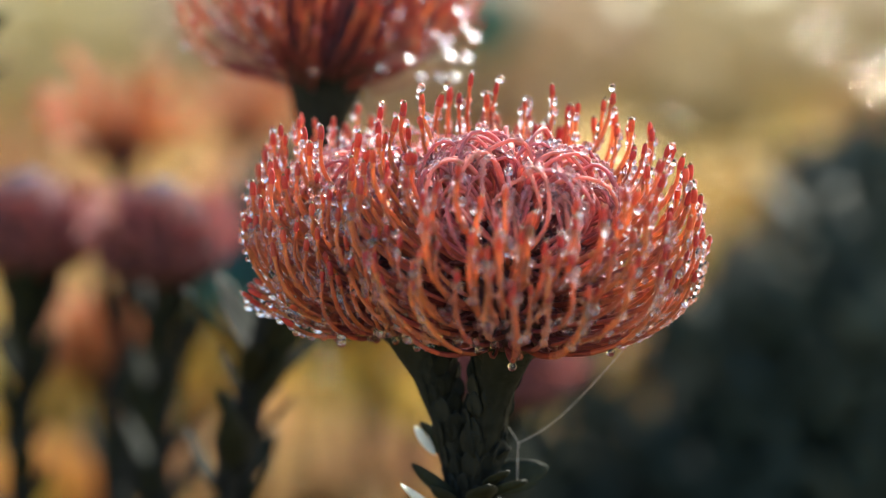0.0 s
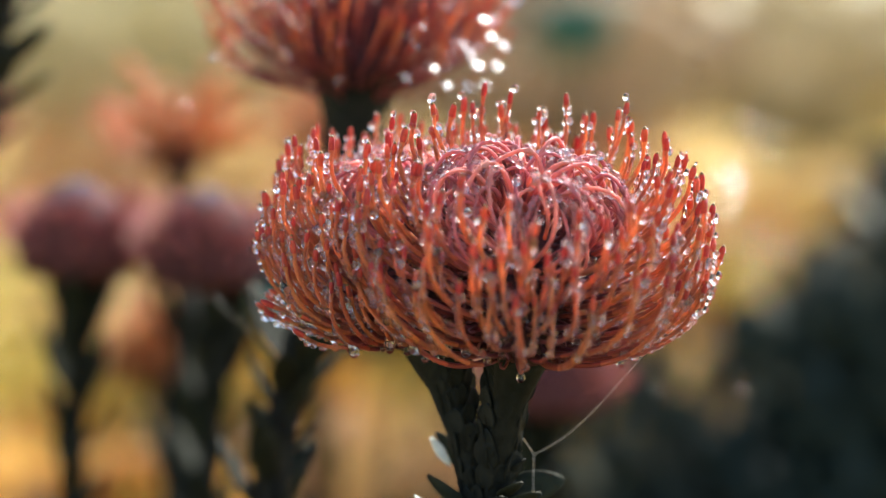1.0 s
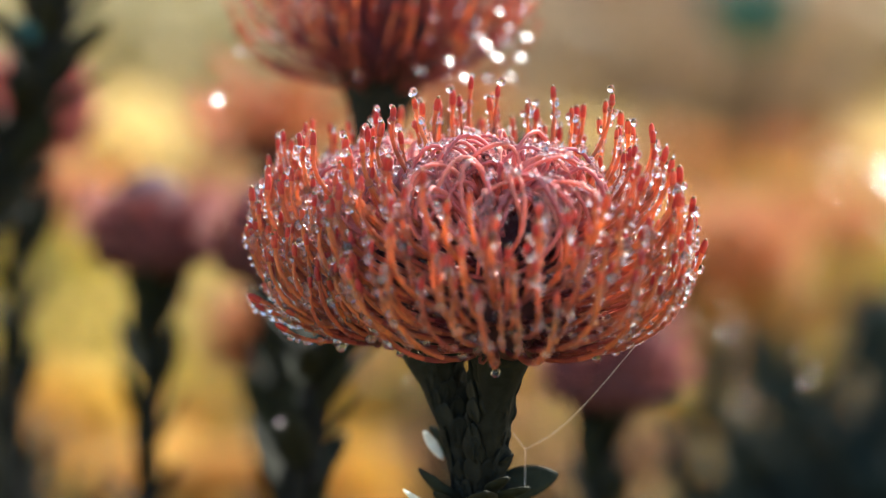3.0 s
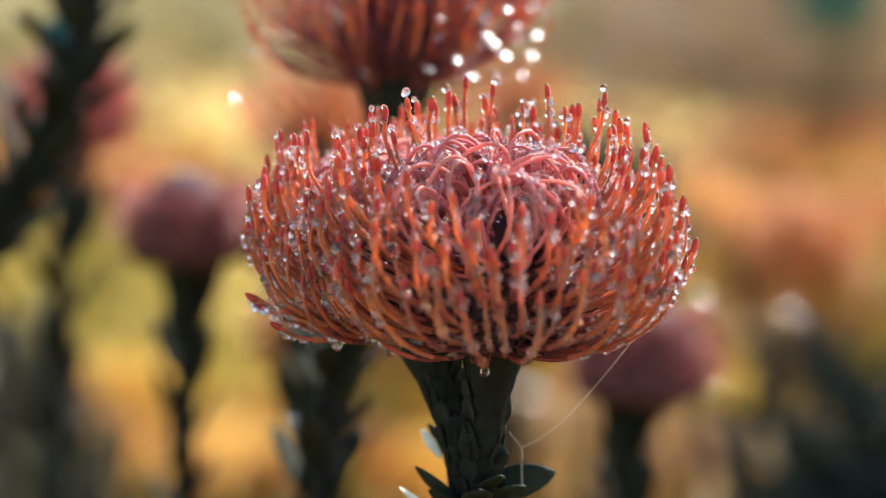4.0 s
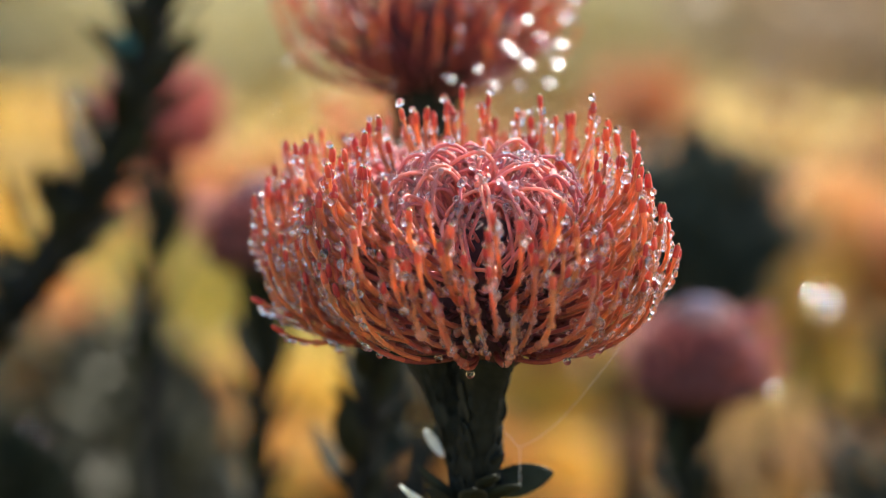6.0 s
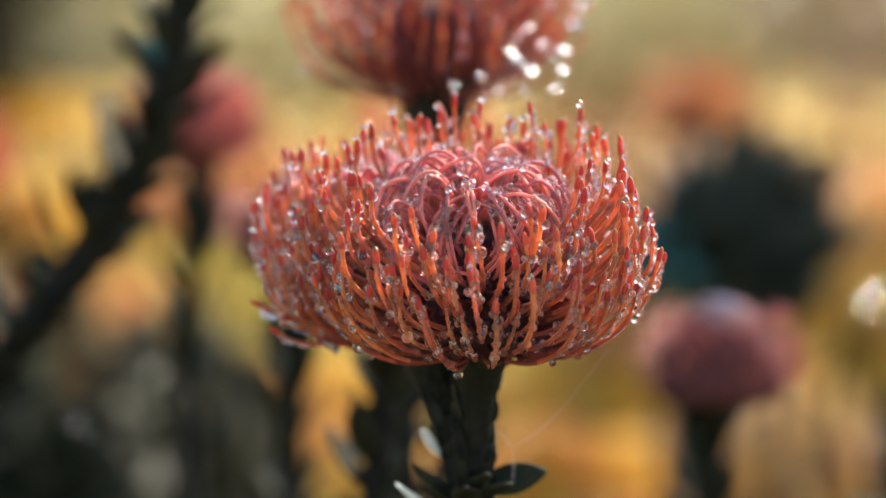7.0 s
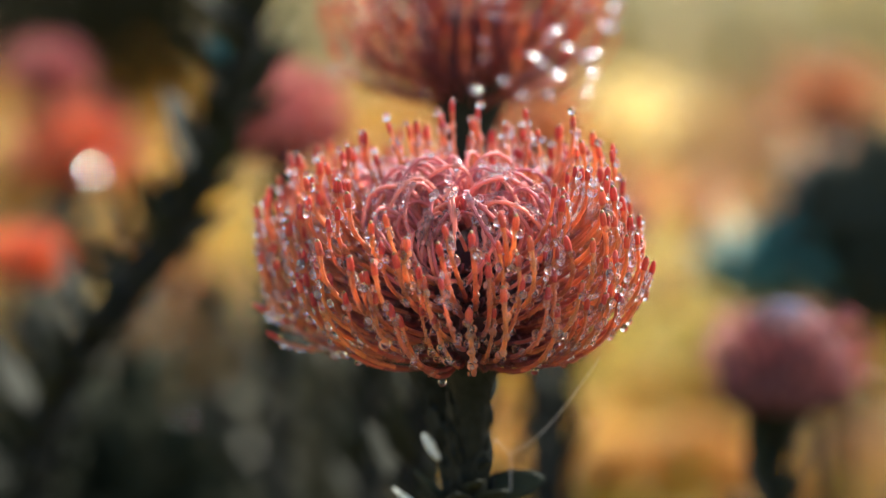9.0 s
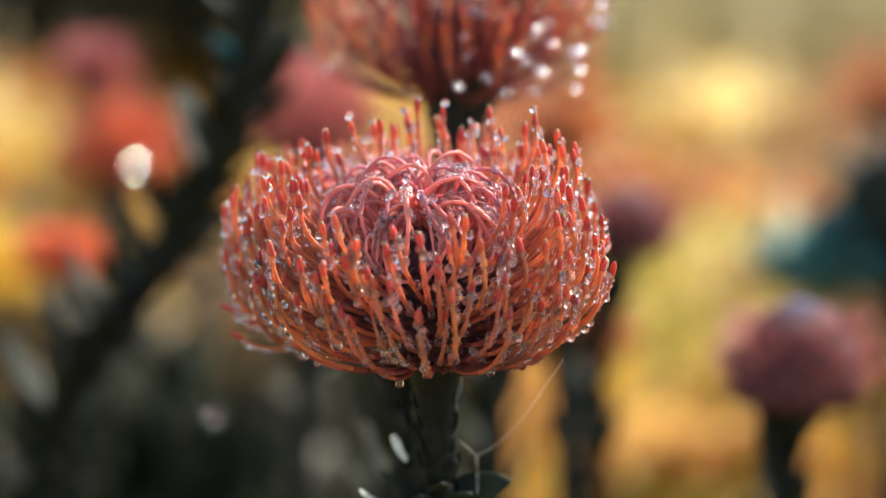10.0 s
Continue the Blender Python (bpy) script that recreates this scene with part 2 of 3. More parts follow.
def loop_mesh(R, rng, mats):
    """A style still bent double: it rises up the side of the dome, arches over and hooks back into its middle."""
    start = rng.uniform(32, 72)
    top = max(20, 0.62 * start - rng.uniform(-4, 12))
    stop = max(5, top - rng.uniform(8, 26))

    def on(polar, r, y):
        a = math.radians(polar)
        return Vector((math.sin(a) * r * R, y * R, math.cos(a) * r * R + 0.02 * R))

    y = rng.uniform(-0.26, 0.26)
    up = rng.uniform(0.82, 1.06)
    c1 = bezier(on(start, 0.36, -y * 0.2), on(start * 0.95, 0.52, y * 0.1), on(top + 20, 0.66 * up, y * 0.8), on(top, 0.67 * up, y), 9)
    c2 = bezier(on(top, 0.67 * up, y), on(top - 9, 0.68 * up, y), on(stop, 0.60 * up, y * 0.8), on(stop, rng.uniform(0.40, 0.48), y * 0.5), 7)
    c = np.concatenate([c1, c2[1:]])
    rad = np.linspace(0.00042, 0.00037, len(c))
    rad[-3:] = (0.00054, 0.00058, 0.00038)
    v, f = tube(c, rad, 7)
    return mesh_of("curled_style", v, f, mats), c


def dome(R, squash, low, lump, rng, under=1.0):
    """A lumpy dome; under: how far its lower half is pressed flat."""
    v, f = ball(R, squash, 26, 18)
    for k in v:
        k *= 1 + lump * noise.noise(Vector(k) * 500)
    v[v[:, 2] < 0, 2] *= under
    v[:, 2] += low
    return v, f


# ---- ground ----
def ground_material():
    m = bpy.data.materials.new("straw_ground")
    m.use_nodes = True
    nt = m.node_tree
    N, L = nt.nodes, nt.links
    tc = N.new("ShaderNodeTexCoord")
    big, mid, fine = (N.new("ShaderNodeTexNoise") for _ in range(3))
    for n, s in ((big, 1.3), (mid, 7.0), (fine, 60.0)):
        n.inputs["Scale"].default_value = s
        n.inputs["Detail"].default_value = 5
        L.new(tc.outputs["Object"], n.inputs["Vector"])
    ramp = N.new("ShaderNodeValToRGB")
    e = ramp.color_ramp.elements
    e[0].position, e[0].color = 0.30, (0.10, 0.08, 0.04, 1)
    e[1].position, e[1].color = 0.72, (0.42, 0.30, 0.11, 1)
    for at, c in ((0.39, (0.31, 0.215, 0.06)), (0.47, (0.42, 0.265, 0.05)), (0.56, (0.37, 0.26, 0.085))):
        k = e.new(at)
        k.color = (*c, 1)
    mix = N.new("ShaderNodeMath")
    mix.operation = "MULTIPLY_ADD"
    mix.inputs[1].default_value = 0.50
    add = N.new("ShaderNodeMath")
    add.operation = "MULTIPLY"
    add.inputs[1].default_value = 0.55
    L.new(big.outputs["Fac"], mix.inputs[0])
    L.new(mid.outputs["Fac"], add.inputs[0])
    L.new(add.outputs[0], mix.inputs[2])
    L.new(mix.outputs[0], ramp.inputs[0])
    L.new(ramp.outputs[0], N["Principled BSDF"].inputs["Base Color"])
    N["Principled BSDF"].inputs["Roughness"].default_value = 0.9
    N["Principled BSDF"].inputs["Specular IOR Level"].default_value = 0.1
    b = N.new("ShaderNodeBump")
    b.inputs["Distance"].default_value = 0.02
    L.new(fine.outputs["Fac"], b.inputs["Height"])
    L.new(b.outputs[0], N["Principled BSDF"].inputs["Normal"])
    return m


def ground():
    """One sheet, fine near the plants and wide out to the horizon, with low humps."""
    line = [-400, -120, -40, -15] + list(np.linspace(-8, 14, 70)) + [20, 35, 60, 120, 400]
    n = len(line)
    v = []
    for y in line:
        for x in line:
            far = math.hypot(x, y)
            z = 0.10 * noise.noise(Vector((x * 0.7, y * 0.7, 0))) * min(1, far / 2) + 0.03 * noise.noise(Vector((x * 3, y * 3, 5)))
            v.append((x, y, z - 0.05))
    f = [(j * n + i, j * n + i + 1, (j + 1) * n + i + 1, (j + 1) * n + i) for j in range(n - 1) for i in range(n - 1)]
    ob = new("ground", mesh_of("ground", v, f, ground_material()))
    return tagged(ob, "dry straw-coloured garden ground with ochre patches", "ground", kind="structure")


ground()


# ---- stems and leaves ----
def spread(points, n):
    """A smooth line of n points through a few."""
    p = np.array([tuple(q) for q in points], float)
    d = np.r_[0, np.cumsum(np.linalg.norm(np.diff(p, axis=0), axis=1))]
    s = np.linspace(0, d[-1], n)
    q = np.stack([np.interp(s, d, p[:, k]) for k in range(3)], 1)
    for _ in range(6):
        q[1:-1] = (q[:-2] + 2 * q[1:-1] + q[2:]) / 4
    return q


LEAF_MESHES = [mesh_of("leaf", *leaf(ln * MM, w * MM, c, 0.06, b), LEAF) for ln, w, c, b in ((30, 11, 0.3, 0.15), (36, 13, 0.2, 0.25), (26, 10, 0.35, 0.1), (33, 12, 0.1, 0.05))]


def stand(at, way, roll):
    """A pose at a place with +x along a direction."""
    x = Vector(way).normalized()
    y = Vector((0, 0, 1)).cross(x)
    y = y.normalized() if y.length > 1e-4 else Vector((0, 1, 0))
    z = x.cross(y)
    m = Matrix((x, y, z)).transposed().to_4x4()
    return Matrix.Translation(at) @ m @ Matrix.Rotation(math.radians(roll), 4, "X")


def leafy_stem(parent, points, r0, r1, leaves, start, size, rng, lift=1.4, end=1.0, power=1.8):
    """A stem under a plant's Empty, in its own space, with leaves turned round it by the golden angle."""
    q = spread(points, 90)
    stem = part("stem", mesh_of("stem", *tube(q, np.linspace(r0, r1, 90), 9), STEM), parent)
    for i in range(leaves):
        k = start + (end - start) * (i / max(1, leaves - 1)) ** power
        a = min(88.99, k * 89)
        j = int(a)
        at = q[j] + (q[j + 1] - q[j]) * (a - j)
        turn = math.radians(i * 137.5 + rng.uniform(-20, 20))
        up = (q[j] - q[j + 1]) / np.linalg.norm(q[j] - q[j + 1])
        out = Vector((math.cos(turn), math.sin(turn), 0))
        way = out + Vector(up) * (lift + rng.uniform(-0.3, 0.3))
        s = size * rng.uniform(0.75, 1.15)
        part("leaf", rng.choice(LEAF_MESHES), stem, stand(Vector(at) + out * r0 * 0.5, way, rng.uniform(-25, 25)) @ Matrix.Scale(s, 4))
    return stem


# ---- the wet twin flower ----
R = 37.2 * MM
rng = random.Random(7)
hero = thing("pincushion_flower", P(0, 0, -48), "wet orange-red pincushion flower with two fused heads and curled pink middle", "flower", "pincushion flowers")
HEADS = [Vector((6.3, -5, 52.5)) * MM, Vector((-10, 18, 52.0)) * MM]
TILTS = [Matrix.Rotation(radians(19), 4, "X"), Matrix.Rotation(radians(7), 4, "X") @ Matrix.Rotation(radians(-7), 4, "Y")]
mats = [STYLE, TIP, TIP_END, FOOT_SHADED, SHANK_SHADED]
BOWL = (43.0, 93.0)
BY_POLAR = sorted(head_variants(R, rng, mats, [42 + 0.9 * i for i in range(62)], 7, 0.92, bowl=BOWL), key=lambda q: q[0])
styles = []
for h, c in enumerate(HEADS):
    o = HEADS[1 - h]
    for polar, turn in ring_polars(rng, 43, 94, 345):
        pol, me, pts = rng.choice([q for q in BY_POLAR if abs(q[0] - polar) < 3] or [BY_POLAR[-1]])
        k = (1.0, 0.945)[h] * (rng.uniform(0.96, 1.04) if rng.random() < 0.7 else rng.uniform(0.82, 0.96))
        m = Matrix.Translation(c) @ Matrix.Rotation(radians((22 - 17 * (polar - 43) / 51, 6)[h]), 4, "X") @ Matrix.Rotation(math.radians(turn), 4, "Z") @ Matrix.Scale(k, 4)
        tip = m @ Vector(pts[-1])
        if (tip - o).length < R * 0.86 or min((m @ Vector(q)).z for q in pts) < 31.2 * MM:
            continue
        way = (tip - c).normalized()
        if way.y < -0.5 and rng.random() < (0.80 if way.z > 0.48 else 0.40):
            continue
        styles.append((tip.y, m, me, pts))
LOW = [style_mesh(pol, R * 1.02, rng, mats, 7, 0.95, bowl=(43.0, 93.0, 0.8, 0.37, 96)) for pol in (103, 106, 109, 111)]
for i in range(12):
    me, pts = LOW[i % 4]
    m = Matrix.Translation(HEADS[1]) @ Matrix.Rotation(radians(150 + 6 * i + rng.uniform(-3, 3)), 4, "Z") @ Matrix.Scale(rng.uniform(0.80, 0.95), 4)
    styles.append(((m @ Vector(pts[-1])).y - 0.03, m, me, pts))
styles.sort(key=lambda q: q[0])
for _, m, me, pts in styles[:300]:
    part("style", me, hero, m)
bv, bf, bi = gather([(m, me) for _, m, me, pts in styles[300:]])
part("styles_behind", mesh_of("styles_behind", bv, bf, mats, bi), hero, kind="stuff")
loops = []
CORES = []
for h, c in enumerate(HEADS):
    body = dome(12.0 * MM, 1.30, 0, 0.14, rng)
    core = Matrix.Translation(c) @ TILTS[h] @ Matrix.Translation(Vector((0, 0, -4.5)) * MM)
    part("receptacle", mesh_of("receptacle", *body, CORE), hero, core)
    CORES.append((core, body[0]))
    made = [loop_mesh(R, rng, LOOP) for _ in range(26)]
    for i in range(100):
        me, pts = made[i % 26]
        m = Matrix.Translation(c) @ TILTS[h] @ Matrix.Rotation(math.radians(rng.uniform(-17, 17)), 4, "Y") @ Matrix.Rotation(math.radians(i * 137.5 + rng.uniform(-8, 8)), 4, "Z") @ Matrix.Scale(rng.uniform(0.92, 1.08), 4)
        part("curled_style", me, hero, m)
        loops.append((m, pts))


def curls(count):
    """Rolled-back perianth lobes: a shaggy coat over the receptacles."""
    out = []
    for i in range(count):
        m, body = CORES[i % 2]
        p = Vector(body[rng.randrange(len(body))])
        if p.z > 13 * MM or p.z < -8 * MM:
            continue
        n = Vector((p.x, p.y, p.z * 0.3)).normalized()
        reach = rng.uniform(1.5, 5.5) * MM
        s = Vector((-n.y, n.x, 0)) * rng.uniform(-1, 1) + Vector((0, 0, rng.uniform(-0.3, 1)))
        s = s.normalized() * rng.uniform(0.5, 1.2) * MM
        jog = Vector((-n.y, n.x, 0)) * rng.uniform(-1.6, 1.6) * MM + Vector((0, 0, rng.uniform(-1.3, 1.3))) * MM
        q = [p + jog * 0.7, p + jog + n * reach * 0.5, p + jog + n * reach + s * 0.3]
        q += [q[2] + s * 0.9 + n * 0.3 * MM, q[2] + s * 1.5 - n * 0.5 * MM, q[2] + s * 1.0 - n * 1.1 * MM]
        out.append(tube([m @ k for k in q], (0.00040, 0.00036, 0.00034, 0.00036, 0.00034, 0.00020), 5))
    return joined(out)


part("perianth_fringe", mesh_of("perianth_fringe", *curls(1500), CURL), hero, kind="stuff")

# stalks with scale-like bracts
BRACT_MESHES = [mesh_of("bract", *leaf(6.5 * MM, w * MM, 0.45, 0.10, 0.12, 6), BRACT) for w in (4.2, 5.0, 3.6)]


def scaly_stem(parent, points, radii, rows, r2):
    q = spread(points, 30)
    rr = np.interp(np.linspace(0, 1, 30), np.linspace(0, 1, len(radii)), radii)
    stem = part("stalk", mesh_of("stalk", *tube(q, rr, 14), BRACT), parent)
    for i in range(rows):
        k = (i + 0.5) / rows * 28.9
        j = int(k)
        at = Vector(q[j] + (q[j + 1] - q[j]) * (k - j))
        rad = float(np.interp(k, range(30), rr))
        per = 8
        for s in range(per):
            if r2.random() < 0.2:
                continue
            a = 2 * math.pi * (s + 0.5 * (i % 2)) / per + r2.uniform(-0.3, 0.3)
            out = Vector((math.cos(a), math.sin(a), 0))
            m = stand(at + out * rad * 0.90 + Vector((0, 0, r2.uniform(-1, 1) * MM)), out * r2.uniform(0.02, 0.13) + Vector((0, 0, 1)), 0)
            m = m @ Matrix.Rotation(math.pi, 4, "X") @ Matrix.Scale(r2.uniform(0.6, 1.1), 4)
            part("bract", r2.choice(BRACT_MESHES), stem, m)
    return stem


scaly_stem(hero, [HEADS[0] + Vector((0, 1.5, -15)) * MM, Vector((5, 1, 28)) * MM, Vector((3.8, 5, 14)) * MM, Vector((2.8, 8, 2)) * MM, Vector((3, 9, -8)) * MM], [0.0062, 0.0039, 0.0035, 0.0036, 0.0043], 17, rng)
scaly_stem(hero, [HEADS[1] + Vector((1.5, -1, -13)) * MM, Vector((-6, 13, 28)) * MM, Vector((-0.8, 11, 14)) * MM, Vector((1.5, 10, 2)) * MM, Vector((2.5, 9.5, -8)) * MM], [0.0085, 0.0040, 0.0032, 0.0033, 0.0042], 17, rng)
leafy_stem(hero, [(0.003, 0.009, -0.006), (0.002, 0.014, -0.10), (-0.01, 0.03, -0.35), (0.0, 0.04, -0.66)], 0.0052, 0.008, 34, 0.02, 0.6, rng, 0.9)


# ---- dew ----
DROPS = [mesh_of("water_drop", *ball(1.0 * MM, s, 14, 9), WATER) for s in (1.0, 1.12, 0.92)]
TINY = ball(1.0 * MM, 1.0, 9, 6)


MID = ball(1.0 * MM, 1.05, 12, 8)


def dew(parent, lines, big, mid, small, rng, lo, hi, middle):
    """Drops on the outer lengths of the styles: large ones, each by itself, and lots of joined small beads."""
    def spot(first, r):
        m, pts = rng.choice(lines)
        k = rng.uniform(first, len(pts) - (1.01 if rng.random() < 0.2 else 5.0))
        j = int(k)
        at = m @ Vector(pts[j] + (pts[j + 1] - pts[j]) * (k - j))
        out = (at - middle).normalized() * 0.9 + Vector((rng.uniform(-0.9, 0.9), rng.uniform(-0.9, 0.9), rng.uniform(-0.9, 0.5)))
        return at + out.normalized() * MM * (r * 0.74 + 0.38)

    for i in range(big):
        r = lo + (hi - lo) * rng.random() ** 1.6
        part("water_drop", rng.choice(DROPS), parent, Matrix.Translation(spot(7, r)) @ Matrix.Scale(r, 4))
    for name, count, sizes, shape, mat, first in (("small_dew", mid, (0.40, 0.50, 0.60, 0.75, 0.85), MID, WATER, 5), ("fine_dew", small, (0.20, 0.24, 0.28, 0.34), TINY, BEADS, 3)):
        bits = []
        for i in range(count):
            s = rng.choice(sizes)
            bits.append((shape[0] * s + np.array(spot(first, s)), shape[1]))
        part(name, mesh_of(name, *joined(bits), mat), parent, kind="stuff")


KEPT = {}


# ---- other flowers ----
def pincushion(at, size, rng, label, matset, count, lo, hi, stem, leaves, start, old=False, thick=1.1, leaf_size=0.9, squash=1.0, core=None, drop=0.28, bulge=0.42, under=1.0, bow=27, beads=0, lump=0.25, dark=0, cup=0.15, ragged=0.0, fuzz=0.0, bowl=None, tall=1.05, crown=None, lift=1.4):
    """A plain flower on its leafy stem; stem: places in millimetres about the twin flower's middle."""
    ob = thing("pincushion_flower", at, label, "flower", "pincushion flowers")
    kinds = sorted(head_variants(size, rng, matset, [lo + (hi - lo) * (i % 24) / 23 for i in range(48)], 5, thick, old, drop, bow, bowl, dark), key=lambda q: q[0])
    KEPT.update((me.name, pts) for _, me, pts in kinds)
    lot = ring_polars(rng, lo, hi, count)
    for polar, turn in lot:
        pol, me, pts = rng.choice(sorted(kinds, key=lambda q: abs(q[0] - polar))[:5])
        k = rng.uniform(0.96, 1.05) if rng.random() < 0.65 else rng.uniform(0.72, 0.95)
        k *= (0.92 if under < 1 else 1.0) * (1 - ragged * rng.random() + 0.4 * ragged)
        tilt = Matrix.Rotation(radians(rng.uniform(-fuzz, fuzz)), 4, "X") @ Matrix.Rotation(radians(rng.uniform(-fuzz, fuzz)), 4, "Y")
        part("style", me, ob, Matrix.Rotation(math.radians(turn), 4, "Z") @ tilt @ Matrix.Diagonal((k, k, squash * k, 1)))
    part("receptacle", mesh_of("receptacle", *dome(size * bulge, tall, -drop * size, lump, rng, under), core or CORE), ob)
    part("involucre", mesh_of("involucre", *dome(size * cup, 1.4 if cup < 0.2 else 0.85, -(drop + (0.12 if cup < 0.2 else 0.0)) * size, 0.2, rng, 1.0 if cup < 0.2 else 1.3), BRACT), ob)
    if crown:
        part("bud_crown", mesh_of("bud_crown", *dome(size * bulge * 0.50, 0.9, (-drop + bulge * (tall - 0.41)) * size, 0.10, rng), crown), ob, None, "slate-blue closed middle")
    if beads:
        lines = [(o.matrix_basis, KEPT[o.data.name]) for o in ob.children if o.data.name in KEPT]
        dew(ob, [k for k in lines if (k[0] @ Vector(k[1][-1])).x > -0.4 * size], beads, beads, beads * 3, rng, 1.0, 2.1, Vector((0, 0, 0)))
    line = [P(*q) - Vector(at) for q in stem]
    leafy_stem(ob, line, 0.0040, 0.0055, leaves, start, leaf_size, rng, lift)
    return ob


r2 = random.Random(21)
# dark=8: the shaded underside is coloured into the lower styles.
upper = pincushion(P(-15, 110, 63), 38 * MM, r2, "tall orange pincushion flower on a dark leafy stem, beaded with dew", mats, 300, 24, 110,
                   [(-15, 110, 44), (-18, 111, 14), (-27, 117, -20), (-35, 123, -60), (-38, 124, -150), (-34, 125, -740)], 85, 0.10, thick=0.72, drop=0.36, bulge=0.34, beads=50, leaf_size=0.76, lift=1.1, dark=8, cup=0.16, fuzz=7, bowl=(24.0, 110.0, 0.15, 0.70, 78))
calyx = spread([Vector(q) * MM for q in ((0, 0, -17), (0, 0, -22), (-0.6, 0, -28), (-1.6, 0.3, -37), (-3.2, 1, -50))], 16)
part("calyx", mesh_of("calyx", *tube(calyx, np.interp(np.linspace(0, 1, 16), (0, 0.2, 0.45, 0.7, 1), (0.013, 0.0105, 0.0075, 0.0052, 0.0042)), 14), BRACT), upper)
DOME = material("dome_plum", (0.10, 0.040, 0.042), 0.8, 0.5, 300, 0.5, spec=0.15)
SLATE = material("slate_buds", (0.07, 0.065, 0.11), 0.8, 0.4, 300, 0.5, spec=0.15)
PEACH = material("peach_bloom", (0.60, 0.27, 0.11), 0.6, 0.4, 150, 0.1, 0.35, 0.02)
old_mats = [PINK, PINK, PINK]
for spot, size, label, stem in (
    ((-89, 292, -14), 27, "faded pink pincushion flower with a dull purple dome", [(-89, 292, -25), (-87, 291, -34), (-90, 290, -75), (-92, 290, -120), (-90, 290, -740)]),
    ((-46, 272, -15), 27, "faded pink pincushion flower on a dark leafy stem", [(-46, 272, -25), (-44, 272, -40), (-45, 272, -104), (-48, 272, -740)]),
    ((-24, 450, -30), 24, "small faded pink pincushion flower with a leafy stem", [(-24, 450, -40), (-38, 450, -81), (-43, 450, -152), (-43, 450, -740)]),
    ((64, 237, -51), 28, "rose-pink pincushion flower with a pale sunlit rim", [(64, 237, -60), (61, 237, -72), (59, 237, -98), (55, 240, -740)]),
):
    right_pink = pincushion(P(*spot), size * MM, r2, label, old_mats, 260, 50, 108, stem, 60, 0.03, True, 0.75, 0.85, 0.9, DOME, 0.33, 0.78, 0.3, lump=0.06, fuzz=10, tall=1.25, crown=SLATE)
ROSE = material("rose_bloom", (0.62, 0.22, 0.20), 0.5, 0.3, 150, 0.1, 0.35, 0.02)
pincushion(P(-143, 373, 18), 25 * MM, r2, "small rose-orange pincushion flower on a thin stem", [ROSE, ROSE, PINK], 170, 5, 100, [(-143, 373, 10), (-146, 373, -20), (-150, 375, -80), (-150, 380, -740)], 40, 0.04, False, 1.5)
pincushion(P(68, 1090, -2), 38 * MM, r2, "ragged orange pincushion flower in the sun", [PEACH, STYLE, PEACH], 110, 25, 105, [(68, 1090, -20), (70, 1090, -90), (70, 1090, -740)], 24, 0.06, True, 1.7, ragged=0.5)
third = pincushion(P(-355, 667, -11), 34 * MM, r2, "orange-pink pincushion flower in full sun", [STYLE, PINK, PINK], 200, 5, 105, [(-355, 667, -25), (-355, 670, -80), (-350, 670, -740)], 30, 0.06, True, 1.6)
pincushion(P(-369, 667, 34), 20 * MM, r2, "small pink pincushion flower held high", old_mats, 140, 5, 105, [(-369, 667, 22), (-365, 675, -60), (-352, 672, -740)], 24, 0.06, True, 1.6)
pincushion(P(-306, 477, -52), 16 * MM, r2, "small bright orange pincushion flower", [STYLE, STYLE, TIP], 140, 5, 105, [(-306, 477, -60), (-305, 480, -120), (-300, 480, -740)], 24, 0.06, True, 1.6)

pincushion(P(-52, 430, 14), 24 * MM, r2, "ragged peach-orange pincushion flower behind the pink ones", [PEACH, STYLE, PEACH], 90, 25, 105, [(-52, 430, 0), (-50, 430, -80), (-50, 430, -740)], 24, 0.06, True, 1.6, ragged=0.6)
pincushion(P(-57, 500, -88), 25 * MM, r2, "low peach-orange pincushion flower", [PEACH, PEACH, STYLE], 170, 5, 105, [(-57, 500, -105), (-52, 505, -180), (-50, 505, -740)], 20, 0.06, True, 1.6)

# the slanting leafy shoot
shoot = thing("leafy_shoot", P(-200, 225, -74), "dark leafy pincushion shoot leaning over, without a flower", "plant")
leafy_stem(shoot, [P(*q) - shoot.location for q in ((-109, 225, 95), (-111, 225, 66), (-114, 225, 41), (-126, 225, 11), (-145, 225, -15), (-166, 225, -38), (-190, 225, -70), (-223, 230, -200), (-233, 230, -740))], 0.006, 0.008, 230, 0.0, 0.80, r2, 0.9, 0.55, 1.0)


